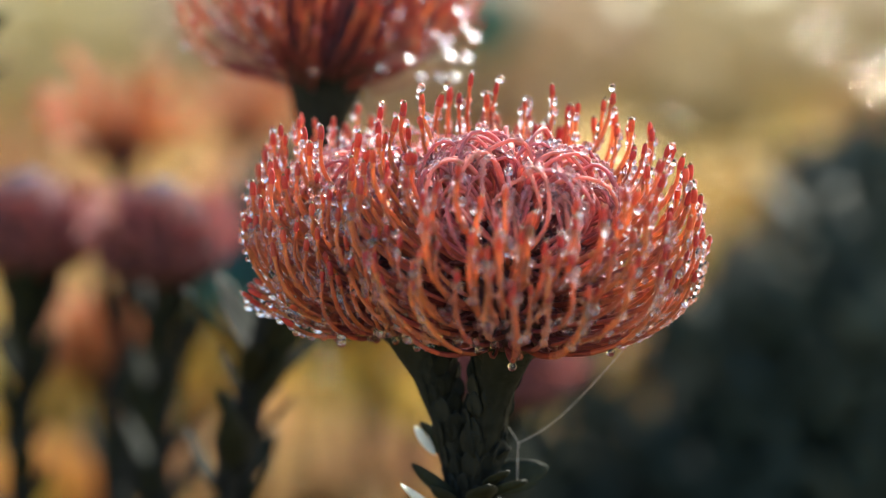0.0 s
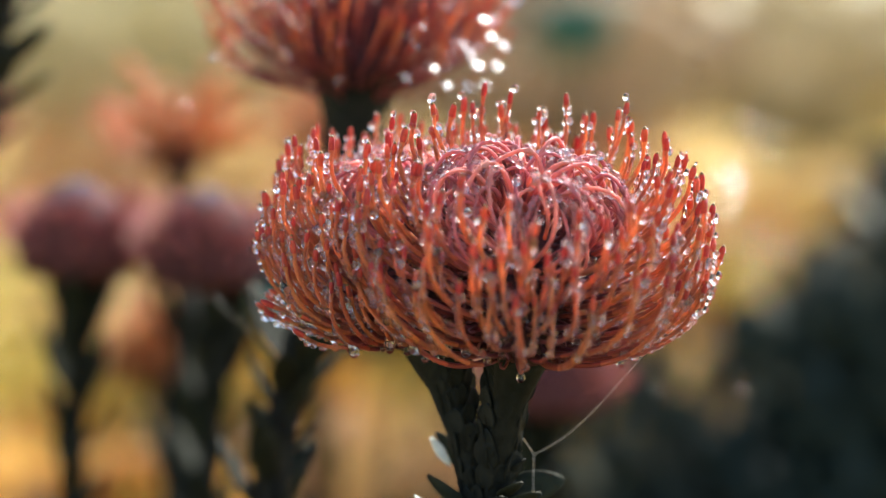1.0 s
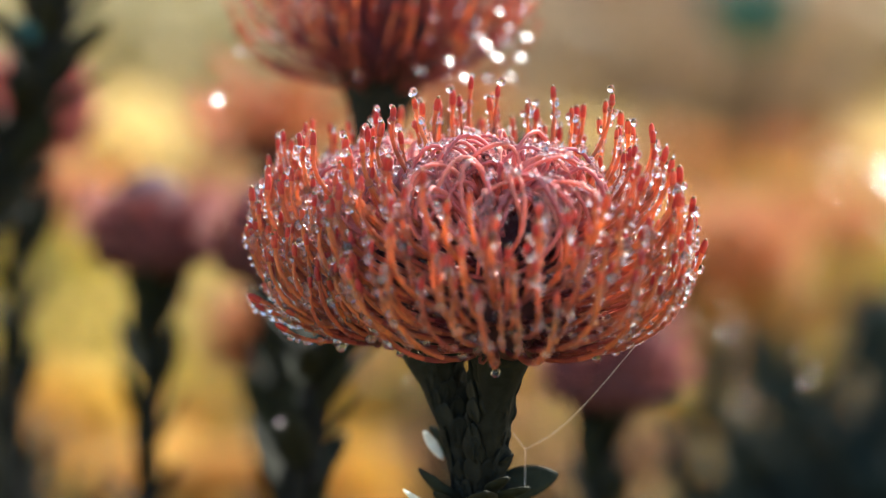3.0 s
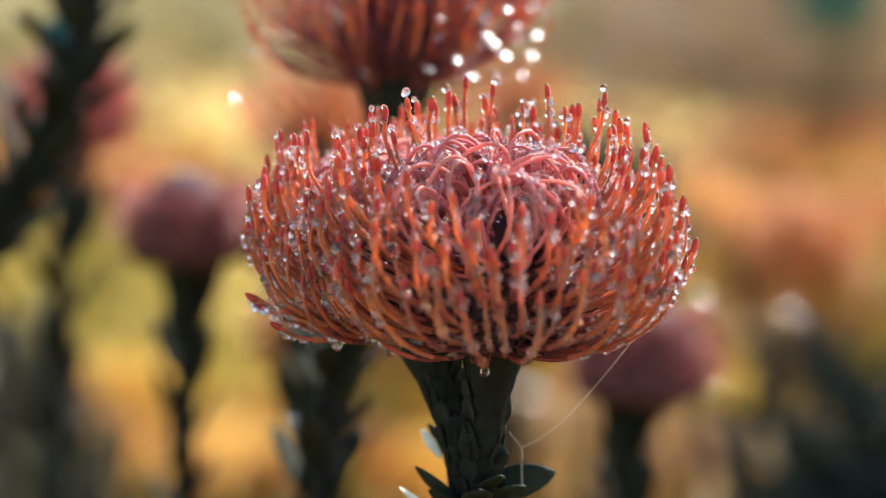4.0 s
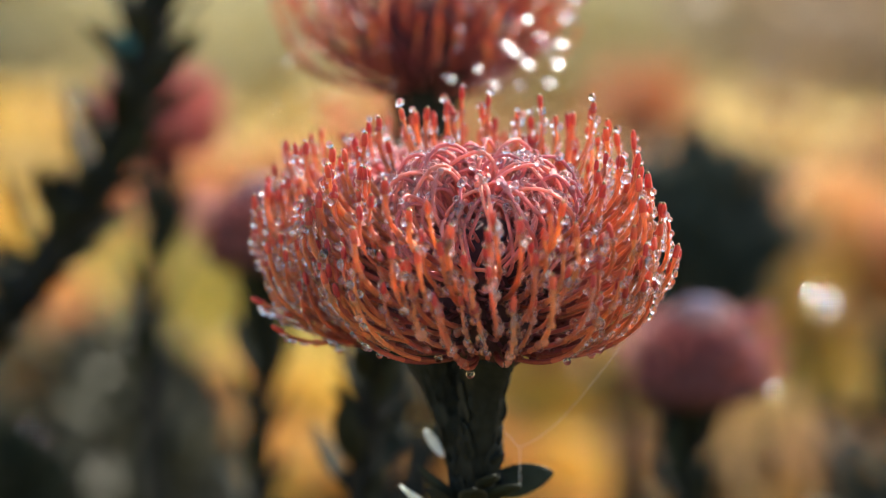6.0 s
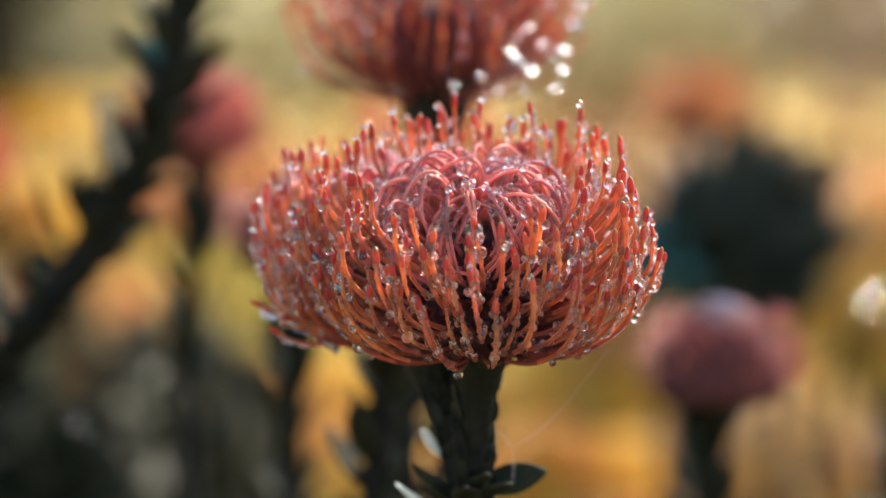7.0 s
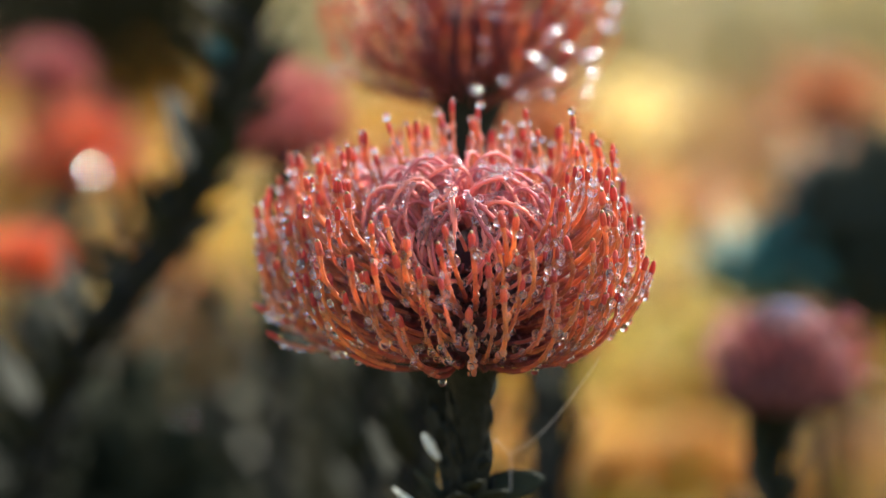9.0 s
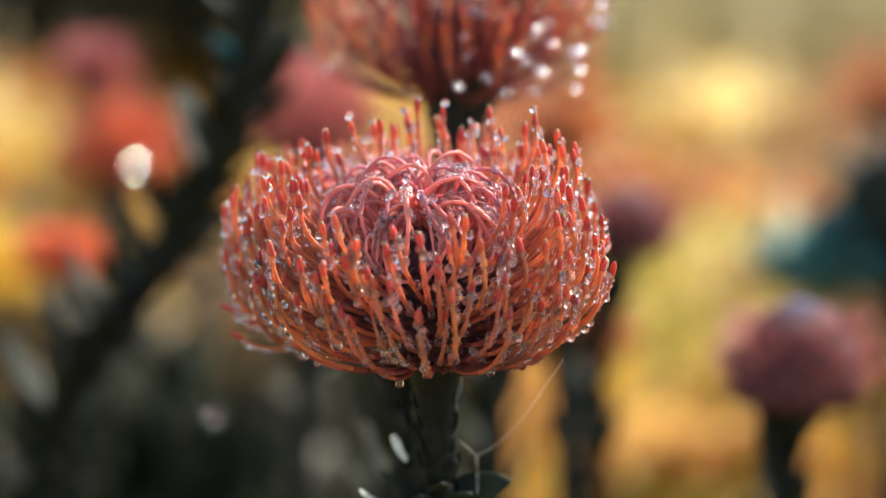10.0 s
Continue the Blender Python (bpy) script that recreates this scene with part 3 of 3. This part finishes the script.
# ---- shrubs further off ----
def bush(at, r, h, label, leaves, mat, rng, flowers=0, fmat=None, lsize=1.0, deep=0.85, wood=0.012):
    """A low shrub: a few limbs, many small leaves as one mesh, and flower heads of its own."""
    ob = thing("pincushion_shrub", at, label, "shrub", "shrubs of the garden")
    limbs, crown = [], []
    for i in range(9):
        a = rng.uniform(0, 6.28)
        top = Vector((math.cos(a) * r * rng.uniform(0.2, 0.8), math.sin(a) * r * rng.uniform(0.2, 0.8), h * rng.uniform(0.6, 0.95)))
        q = spread([(0, 0, 0), top * 0.4 + Vector((0, 0, 0.1 * h)), top], 10)
        limbs.append(tube(q, np.linspace(wood, wood / 3, 10), 6))
    part("framework", mesh_of("framework", *joined(limbs), STEM), ob)
    lv, lf = leaf(0.045 * lsize, 0.016 * lsize, 0.2, 0.05, 0.2, 5)
    for i in range(leaves):
        a, u = rng.uniform(0, 6.28), rng.uniform(0, 1) ** 0.4
        th = math.acos(rng.uniform(-1, 1))
        u *= 0.9 + 0.2 * noise.noise(Vector((math.cos(a) * 2, math.sin(a) * 2, th * 2 + at[0] * 5)))
        p = Vector((math.sin(th) * math.cos(a) * r * u, math.sin(th) * math.sin(a) * r * u, h * (1 - deep / 2) + math.cos(th) * u * h * deep / 2))
        p.z = max(0.02, p.z)
        way = Vector((p.x / r, p.y / r, 0.6)) + Vector((rng.uniform(-.8, .8), rng.uniform(-.8, .8), rng.uniform(-.6, .8)))
        m = stand(p, way, rng.uniform(-60, 60))
        crown.append(([m @ Vector(q) for q in lv], lf))
    part("crown", mesh_of("crown", *joined(crown), mat), ob, kind="stuff")
    for i in range(flowers):
        a, th = rng.uniform(0, 6.28), rng.uniform(0.1, 1.3)
        p = Vector((math.sin(th) * math.cos(a) * r, math.sin(th) * math.sin(a) * r, h * (1 - deep / 2) + math.cos(th) * h * deep / 2))
        part("flower_head", rng.choice(fmat), ob, Matrix.Translation(p) @ Matrix.Rotation(rng.uniform(-0.5, 0.5), 4, "X") @ Matrix.Scale(rng.uniform(0.8, 1.6), 4))
    return ob


def far_head(mat, rng):
    out = []
    for polar, turn in ring_polars(rng, 5, 105, 60):
        c = style_curve(polar, 0.042, rng, True)[::3]
        v, f = tube(c, (0.002, 0.002, 0.0022, 0.0026), 4)
        m = Matrix.Rotation(math.radians(turn), 4, "Z")
        out.append(([m @ Vector(p) for p in v], f))
    return mesh_of("flower_head", *joined(out), mat)


YELLOW = material("yellow_bloom", (0.73, 0.46, 0.09), 0.6, 0.3, 60, 0.0, 0.35, 0.02)
ORANGE = material("orange_bloom", (0.74, 0.36, 0.14), 0.6, 0.3, 60, 0.0, 0.35, 0.02)
CREAM = material("cream_bloom", (0.66, 0.45, 0.20), 0.6, 0.2, 60, 0.0, 0.3, 0.02)
WETLEAF = material("wet_leaf", (0.019, 0.022, 0.012), 0.8, 0.4, 40, 0.1, 0.06, 0.04, spec=0.06)
OLIVE = material("olive_leaf", (0.52, 0.37, 0.12), 0.5, 0.35, 40, 0.1, 0.44, 0.04)
SAGE = material("sage_leaf", (0.075, 0.075, 0.03), 0.55, 0.4, 40, 0.1, 0.2, 0.03)
DEEPLEAF = material("deep_green_leaf", (0.046, 0.060, 0.044), 0.7, 0.4, 40, 0.1, 0.1, 0.03, spec=0.25)
TEALLEAF = material("teal_leaf", (0.05, 0.20, 0.18), 0.7, 0.3, 10, 0.1, 0.2, 0.02)
r3 = random.Random(5)
HY = [far_head(YELLOW, r3) for _ in range(2)]
HO = [far_head(ORANGE, r3) for _ in range(2)]
HC = [far_head(CREAM, r3) for _ in range(2)]
for x, y, r, h, n, mat, k, heads, label in (
    (0.46, 0.75, 0.21, 0.735, 4200, DEEPLEAF, 0, None, "dense dark green shrub wet with dew"),
    (-0.37, 1.25, 0.10, 0.565, 1300, SAGE, 0, None, "dark shrub standing in a golden field"),
    (0.69, 1.15, 0.25, 0.765, 4500, DEEPLEAF, 0, None, "tall dense green shrub behind a lower one"),
    (0.25, 0.77, 0.085, 0.62, 700, DEEPLEAF, 0, None, "low dark green shrub beside a larger one"),
    (-0.33, 0.58, 0.14, 0.615, 2400, WETLEAF, 0, None, "low dark green shrub behind the flowers"),
    (-0.25, 0.72, 0.10, 0.60, 800, SAGE, 0, None, "small olive-green shrub among the stems"),
    (-0.12, 1.60, 0.25, 0.34, 240, OLIVE, 22, HY, "low golden shrub in yellow bloom"),
    (0.22, 1.85, 0.25, 0.32, 240, OLIVE, 22, HC, "low golden shrub with cream flower heads"),
    (-0.38, 1.95, 0.28, 0.34, 240, OLIVE, 24, HY, "low golden shrub full of yellow flower heads"),
    (0.05, 2.30, 0.28, 0.34, 240, OLIVE, 24, HY, "low golden shrub with many yellow flower heads"),
    (-0.75, 1.4, 0.32, 0.66, 1400, SAGE, 8, HY, "dull green shrub with a few yellow flower heads"),
    (1.1, 2.0, 0.45, 0.52, 1400, OLIVE, 22, HY, "olive shrub full of yellow flower heads"),
    (0.15, 2.4, 0.40, 0.50, 1200, OLIVE, 22, HC, "shrub with cream flower heads in the sun"),
    (-0.5, 2.8, 0.5, 0.55, 1200, OLIVE, 24, HO, "shrub with many orange flower heads"),
    (-1.6, 2.6, 0.5, 0.6, 1200, OLIVE, 20, HY, "wide olive shrub in yellow bloom"),
    (0.9, 3.4, 0.5, 0.46, 1200, OLIVE, 24, HO, "shrub with orange flower heads in full sun"),
    (1.9, 3.6, 0.6, 0.6, 1200, WETLEAF, 16, HC, "green shrub with pale flower heads"),
    (-1.2, 4.5, 0.7, 0.6, 1200, OLIVE, 24, HY, "broad shrub in yellow bloom"),
    (0.2, 4.6, 0.7, 0.6, 1200, OLIVE, 24, HC, "broad shrub with cream flower heads"),
):
    bush(Vector((x, y, -0.03)), r, h, label, n, mat, r3, k, heads)
bush(Vector((0.10, 1.15, -0.03)), 0.14, 0.66, "shrub topped with orange flower heads", 200, OLIVE, r3, 2, HO, 1.0, 0.22)
bush(Vector((0.30, 1.30, -0.03)), 0.16, 0.62, "shrub with a few orange flower heads", 200, OLIVE, r3, 3, HO, 1.0, 0.22)
# Dark shrubs added below the view to keep ground bounce off the flower.
for x, y, r, h, n in ((0.02, -0.30, 0.42, 0.52, 1500), (-0.35, 0.10, 0.36, 0.50, 1300), (0.38, 0.10, 0.36, 0.50, 1300), (0.0, 0.30, 0.30, 0.50, 1300)):
    bush(Vector((x, y, -0.03)), r, h, "dark leafy shrub added below view to block ground bounce", n, WETLEAF, r3, 0, None, 1.4)
bush(Vector((0.10, 0.92, -0.03)), 0.058, 0.70, "tall leafy shoot with a dark round crown", 420, DEEPLEAF, r3, 0, None, 0.9, 0.19, 0.0018)
bush(Vector((0.035, 0.90, -0.03)), 0.03, 0.645, "thin shoot with blue-green leaves", 60, TEALLEAF, r3, 0, None, 0.9, 0.08, 0.002)
GREYLEAF = material("grey_leaf", (0.56, 0.48, 0.31), 0.6, 0.4, 10, 0.1, 0.15, 0.03)
for i in range(9):
    x = -9 + 2.2 * i
    bush(Vector((x, 11.5 + r3.uniform(-1, 1), -0.1)), 1.7, r3.uniform(1.5, 1.9), "tall hedge shrub at the garden's edge", 2600 if x < -3.5 else 1600, WETLEAF if x < -2.6 else GREYLEAF, r3, 0, None, 4)
bush(Vector((1.42, 6.3, -0.05)), 0.17, 1.02, "slender blue-green shrub at the garden's edge", 320, TEALLEAF, r3, 0, None, 1.5, 0.24)
FARGOLD = material("far_golden_leaf", (0.72, 0.48, 0.15), 0.6, 0.4, 4, 0.1, 0.5, 0.03)
FARORANGE = material("far_orange_bloom", (0.76, 0.46, 0.20), 0.6, 0.4, 4, 0.1, 0.5, 0.03)
FARCREAM = material("far_cream_bloom", (0.80, 0.66, 0.42), 0.6, 0.3, 4, 0.1, 0.5, 0.03)
FAROLIVE = material("far_olive_leaf", (0.32, 0.29, 0.13), 0.6, 0.4, 4, 0.1, 0.4, 0.03)
FAR = ((FARGOLD, "distant golden shrub in dry bloom"), (FARORANGE, "distant shrub covered in orange flowers"), (FARCREAM, "distant shrub covered in cream flowers"), (FAROLIVE, "distant dull olive shrub"), (FARGOLD, "distant golden shrub beside paler ones"))
rf = random.Random(31)
for i in range(38):
    y = 13.2 + 0.36 * i + rf.uniform(-0.4, 0.4)
    mat, label = FAR[i % 5]
    bush(Vector((rf.uniform(-0.50, 0.50) * y, y, -0.1)), rf.uniform(0.5, 1.1), rf.uniform(0.35, 0.8) + 0.015 * (y - 13), label, 260, mat, rf, 0, None, 5.5)
for i in range(26):
    x, y = r3.uniform(-2.2, 2.8), r3.uniform(2.2, 8.0)
    k = i % 3
    bush(Vector((x, y, -0.05)), r3.uniform(0.25, 0.5), r3.uniform(0.25, 0.45), ("low olive shrub in yellow bloom", "low shrub with cream flower heads", "low shrub with orange flower heads")[k], 350, SAGE if i % 4 == 1 else OLIVE, r3, 16, (HY, HC, HO)[k], 1.2)

for i in range(16):
    y = 1.35 + 0.17 * i
    x = r3.uniform(-0.24, 0.26) * (y + 0.4)
    bush(Vector((x, y, -0.05)), r3.uniform(0.05, 0.11), 0.70 - 0.105 * (y + 0.4) * r3.uniform(1.25, 2.0), ("small sage-green clump among golden shrubs", "small clump topped with cream flower heads")[i % 2], 160, (SAGE, OLIVE)[i % 2], r3, (1, 6)[i % 2], (HY, HC)[i % 2], 1.0, 0.4, 0.005)

rim = [(m, pts) for _, m, me, pts in styles if (m @ Vector(pts[-1])).z < 46 * MM]
for m, pts in rim:
    if rng.random() < 0.28:
        k, r = rng.randint(8, len(pts) - 2), rng.uniform(0.65, 1.2)
        part("water_drop", DROPS[1], hero, Matrix.Translation(m @ Vector(pts[k]) - Vector((0, 0, (0.4 + r * 0.9) * MM))) @ Matrix.Scale(r, 4))
front = [(m, pts) for _, m, me, pts in styles[:230]]
for m, pts in front:
    if rng.random() < 0.4:
        at, r = min((m @ Vector(p) for p in pts[3:]), key=lambda q: q.z), rng.uniform(0.6, 1.1)
        part("water_drop", DROPS[1], hero, Matrix.Translation(at - Vector((0, 0.3 * r, 0.3 + r * 0.85)) * MM) @ Matrix.Scale(r, 4))
for m, pts in loops:
    if rng.random() < 0.45:
        r = rng.uniform(0.5, 1.05)
        part("water_drop", DROPS[0], hero, Matrix.Translation(m @ Vector(pts[rng.randint(6, 10)]) + Vector((rng.uniform(-0.4, 0.4), rng.uniform(-0.7, 0.1), 0.2 + 0.7 * r)) * MM) @ Matrix.Scale(r, 4))
edge = [(m, pts) for _, m, me, pts in styles[230:420]]
dew(hero, front + front + loops + edge, 140, 4900, 9500, rng, 0.65, 1.25, Vector((0, 6, 40)) * MM)

# ---- near leaves, threads and glints ----
def set_leaf(parent, a, b, width, mat, cup=0.3, bend=0.1, roll=0.0, name="leaf"):
    """A leaf from stalk a to tip b, in millimetres about the flower's middle."""
    a, b = P(*a) - parent.location, P(*b) - parent.location
    return part(name, mesh_of(name, *leaf((b - a).length, width * MM, cup, 0.07, bend), mat), parent, stand(a, b - a, roll))


set_leaf(hero, (-8.8, 15.0, -31.5), (-4.6, 14.0, -37.5), 2.3, PALE_GLINT, 0.2, 0.05, 70, "bract")
set_leaf(hero, (0, 10, -40), (-8.5, 15.5, -31), 4.5, LEAF, 0.3, 0.1, 70)
set_leaf(hero, (4, 8, -43), (19.0, 9.5, -39.5), 7.0, LEAF, 0.2, -0.05, 70)
set_leaf(hero, (4, 4, -44), (12.5, 1, -42), 6, LEAF, 0.3, 0.15, -20)
set_leaf(hero, (0, 8, -46), (-11.5, 7, -42.5), 5.0, LEAF, 0.4, 0.45, 40)
set_leaf(hero, (-1, 5, -47), (-8, 2, -44), 5.0, LEAF, 0.4, 0.3, 20)
set_leaf(hero, (-3, 6, -50), (-13.5, 2, -42.5), 2.2, PALE_GLINT, 0.4, 0.2, 60)
set_leaf(hero, (2, 4, -46), (3, -6, -42), 6.5, LEAF, 0.35, 0.2, 0)
set_leaf(hero, (4, 3, -42), (7.5, -4, -39), 5, LEAF, 0.35, 0.2, 0)
set_leaf(hero, (6, 5, -33), (10.0, 4, -30.5), 3.6, BRACT, 0.4, 0.5, 0, "bract")
set_leaf(hero, (6, 4, -37), (9.5, 1.5, -35), 3.0, BRACT, 0.4, 0.3, 0, "bract")
set_leaf(shoot, (-115, 224, 38), (-124, 219, 55), 11, TEALLEAF, 0.2, 0.1, 40)
web = thing("spider_thread", P(9, 6, -31), "fine pale spider thread strung from flower to stem", "spider thread")
for way in (((9, 5, -30), (12, 8, -34), (12, 8, -34.2)), ((12, 8, -34), (12, 8.5, -38), (12, 8, -43)), ((12, 8, -34), (17.5, 6.5, -31), (22, 4.5, -26), (27, 2, -19.5), (33, -1, -11))):
    part("strand", mesh_of("strand", *tube(spread([P(*k) - web.location for k in way], 16), [0.000055] * 16, 5), WEB), web)

HALF = sun_way + Vector((0.0, -0.98, 0.12))
flat = mesh_of("water_drop", *ball(1.6 * MM, 0.3, 16, 10), FLATWATER)
face = HALF.normalized().to_track_quat("Z", "Y").to_matrix().to_4x4()
for x, z in ((-4, 55), (4, 41), (0, 45), (15, 53), (19, 46), (7, 51), (9, 49), (12, 46), (10, 41), (-7, 43), (-51, 47), (12, 57), (17, 41), (20, 51)):
    dx, dz = x + 15, z - 63
    y = 108 - 1.0 * math.sqrt(max(0, 39**2 - dx * dx - dz * dz))
    part("water_drop", flat, upper, Matrix.Translation(P(x, y, z) - upper.location) @ face @ Matrix.Scale(r3.uniform(0.6, 1.05), 4))


def shine_leaf(name="sunlit_wet_leaf", colour=(0.05, 0.08, 0.05), rough=0.17):
    m = material(name, colour, rough, 0.3, 60)
    m.node_tree.nodes["Principled BSDF"].inputs["Specular IOR Level"].default_value = 1.0
    return m


SHINE = shine_leaf()


def glint(x, y, z, size, side, crown, label):
    """A low shrub with one broad wet leaf on top that faces half-way to the sun."""
    ob = bush(Vector((x, y, -0.03)), crown, z - 0.08, label, 160, OLIVE, r3, 0, None, 1.2)
    part("stalk", mesh_of("stalk", *tube(spread([(0, 0, 0), (0.004, 0.004, z * 0.5), (0, 0.002, z + 0.03)], 8), np.linspace(0.004, 0.0012, 8), 6), STEM), ob)
    n = (sun_way + (Vector((side, -0.4, 0.75)) - Vector((x, y, z))).normalized()).normalized()
    m = n.to_track_quat("Z", "X").to_matrix().to_4x4()
    part("wet_leaf", mesh_of("wet_leaf", *leaf(size, size * 0.8, 0.02, 0.03, 0.01), SHINE), ob, Matrix.Translation(Vector((0, 0, z + 0.03))) @ m, "broad wet leaf shining in the sun")


for x, y, z, size, side, crown in (
    (1.25, 3.93, 0.47, 0.018, -0.05, 0.25), (1.20, 3.50, 0.61, 0.009, -0.06, 0.22), (1.95, 4.50, 0.82, 0.017, -0.09, 0.25), (1.88, 4.00, 0.73, 0.020, -0.09, 0.2),
    (0.193, 0.98, 0.566, 0.0032, 0.0, 0.05), (0.260, 0.99, 0.553, 0.0027, 0.0, 0.05), (0.08, 1.60, 0.40, 0.0042, 0.01, 0.12), (0.09, 1.80, 0.365, 0.0045, -0.03, 0.12),
    (0.19, 1.50, 0.445, 0.0034, -0.08, 0.12), (-0.22, 1.90, 0.41, 0.0045, 0.1, 0.15),
):
    glint(x, y, z, size, side, crown, "low olive shrub with a shining wet leaf")


def wet_patch(parent, place, size, side):
    """A small wet leaf that mirrors the sun, on a plant."""
    at = P(*place)
    n = (sun_way + (Vector((side, -0.4, 0.75)) - at).normalized()).normalized()
    m = n.to_track_quat("Z", "X").to_matrix().to_4x4()
    part("wet_leaf", mesh_of("wet_leaf", *leaf(size, size * 0.8, 0.05, 0.05, 0.02), SHINE), parent, Matrix.Translation(at - parent.location) @ m, "small wet leaf shining in the sun")


wet_patch(third, (-332, 640, -20), 0.0055, 0.07)
wet_patch(shoot, (-225, 470, -125), 0.0014, 0.06)
wet_patch(upper, (-41, 119, -50), 0.0010, 0.0)
wet_patch(upper, (-57, 124, 34), 0.0009, -0.03)
wet_patch(right_pink, (80, 232, -64), 0.0014, -0.03)
wet_patch(right_pink, (88, 236, -63), 0.0012, -0.01)


def wet_straw(count):
    """Flat wet stalks and leaf scraps strewn over the ground and low plants, some of which mirror the sun."""
    rs = random.Random(11)
    out = []
    for i in range(count):
        y = 1.4 + 4.5 * rs.random() ** 1.4
        x = (rs.uniform(-0.35, 0.42) if i % 3 == 0 else rs.uniform(0.05, 0.48)) * (y + 0.4)
        z = rs.uniform(0.15, 0.44)
        at = Vector((x, y, z))
        n = (sun_way + (Vector((rs.uniform(-0.12, 0.14), -0.4, 0.75)) - at).normalized()).normalized()
        n = (n + Vector((rs.gauss(0, 0.07), rs.gauss(0, 0.07), rs.gauss(0, 0.07)))).normalized()
        s = (0.0024 + 0.0026 * rs.random()) * (y + 0.4)
        v, f = leaf(s, s * 0.8, 0.03, 0.03, 0.02, 4)
        m = Matrix.Translation(at) @ n.to_track_quat("Z", "X").to_matrix().to_4x4()
        out.append(([m @ Vector(k) for k in v], f))
    ob = new("wet_straw", mesh_of("wet_straw", *joined(out), shine_leaf("wet_scraps", (0.40, 0.28, 0.10), 0.22)))
    return tagged(ob, "scattered wet leaf scraps glinting over the dry ground", "leaf litter", kind="stuff")


wet_straw(170)
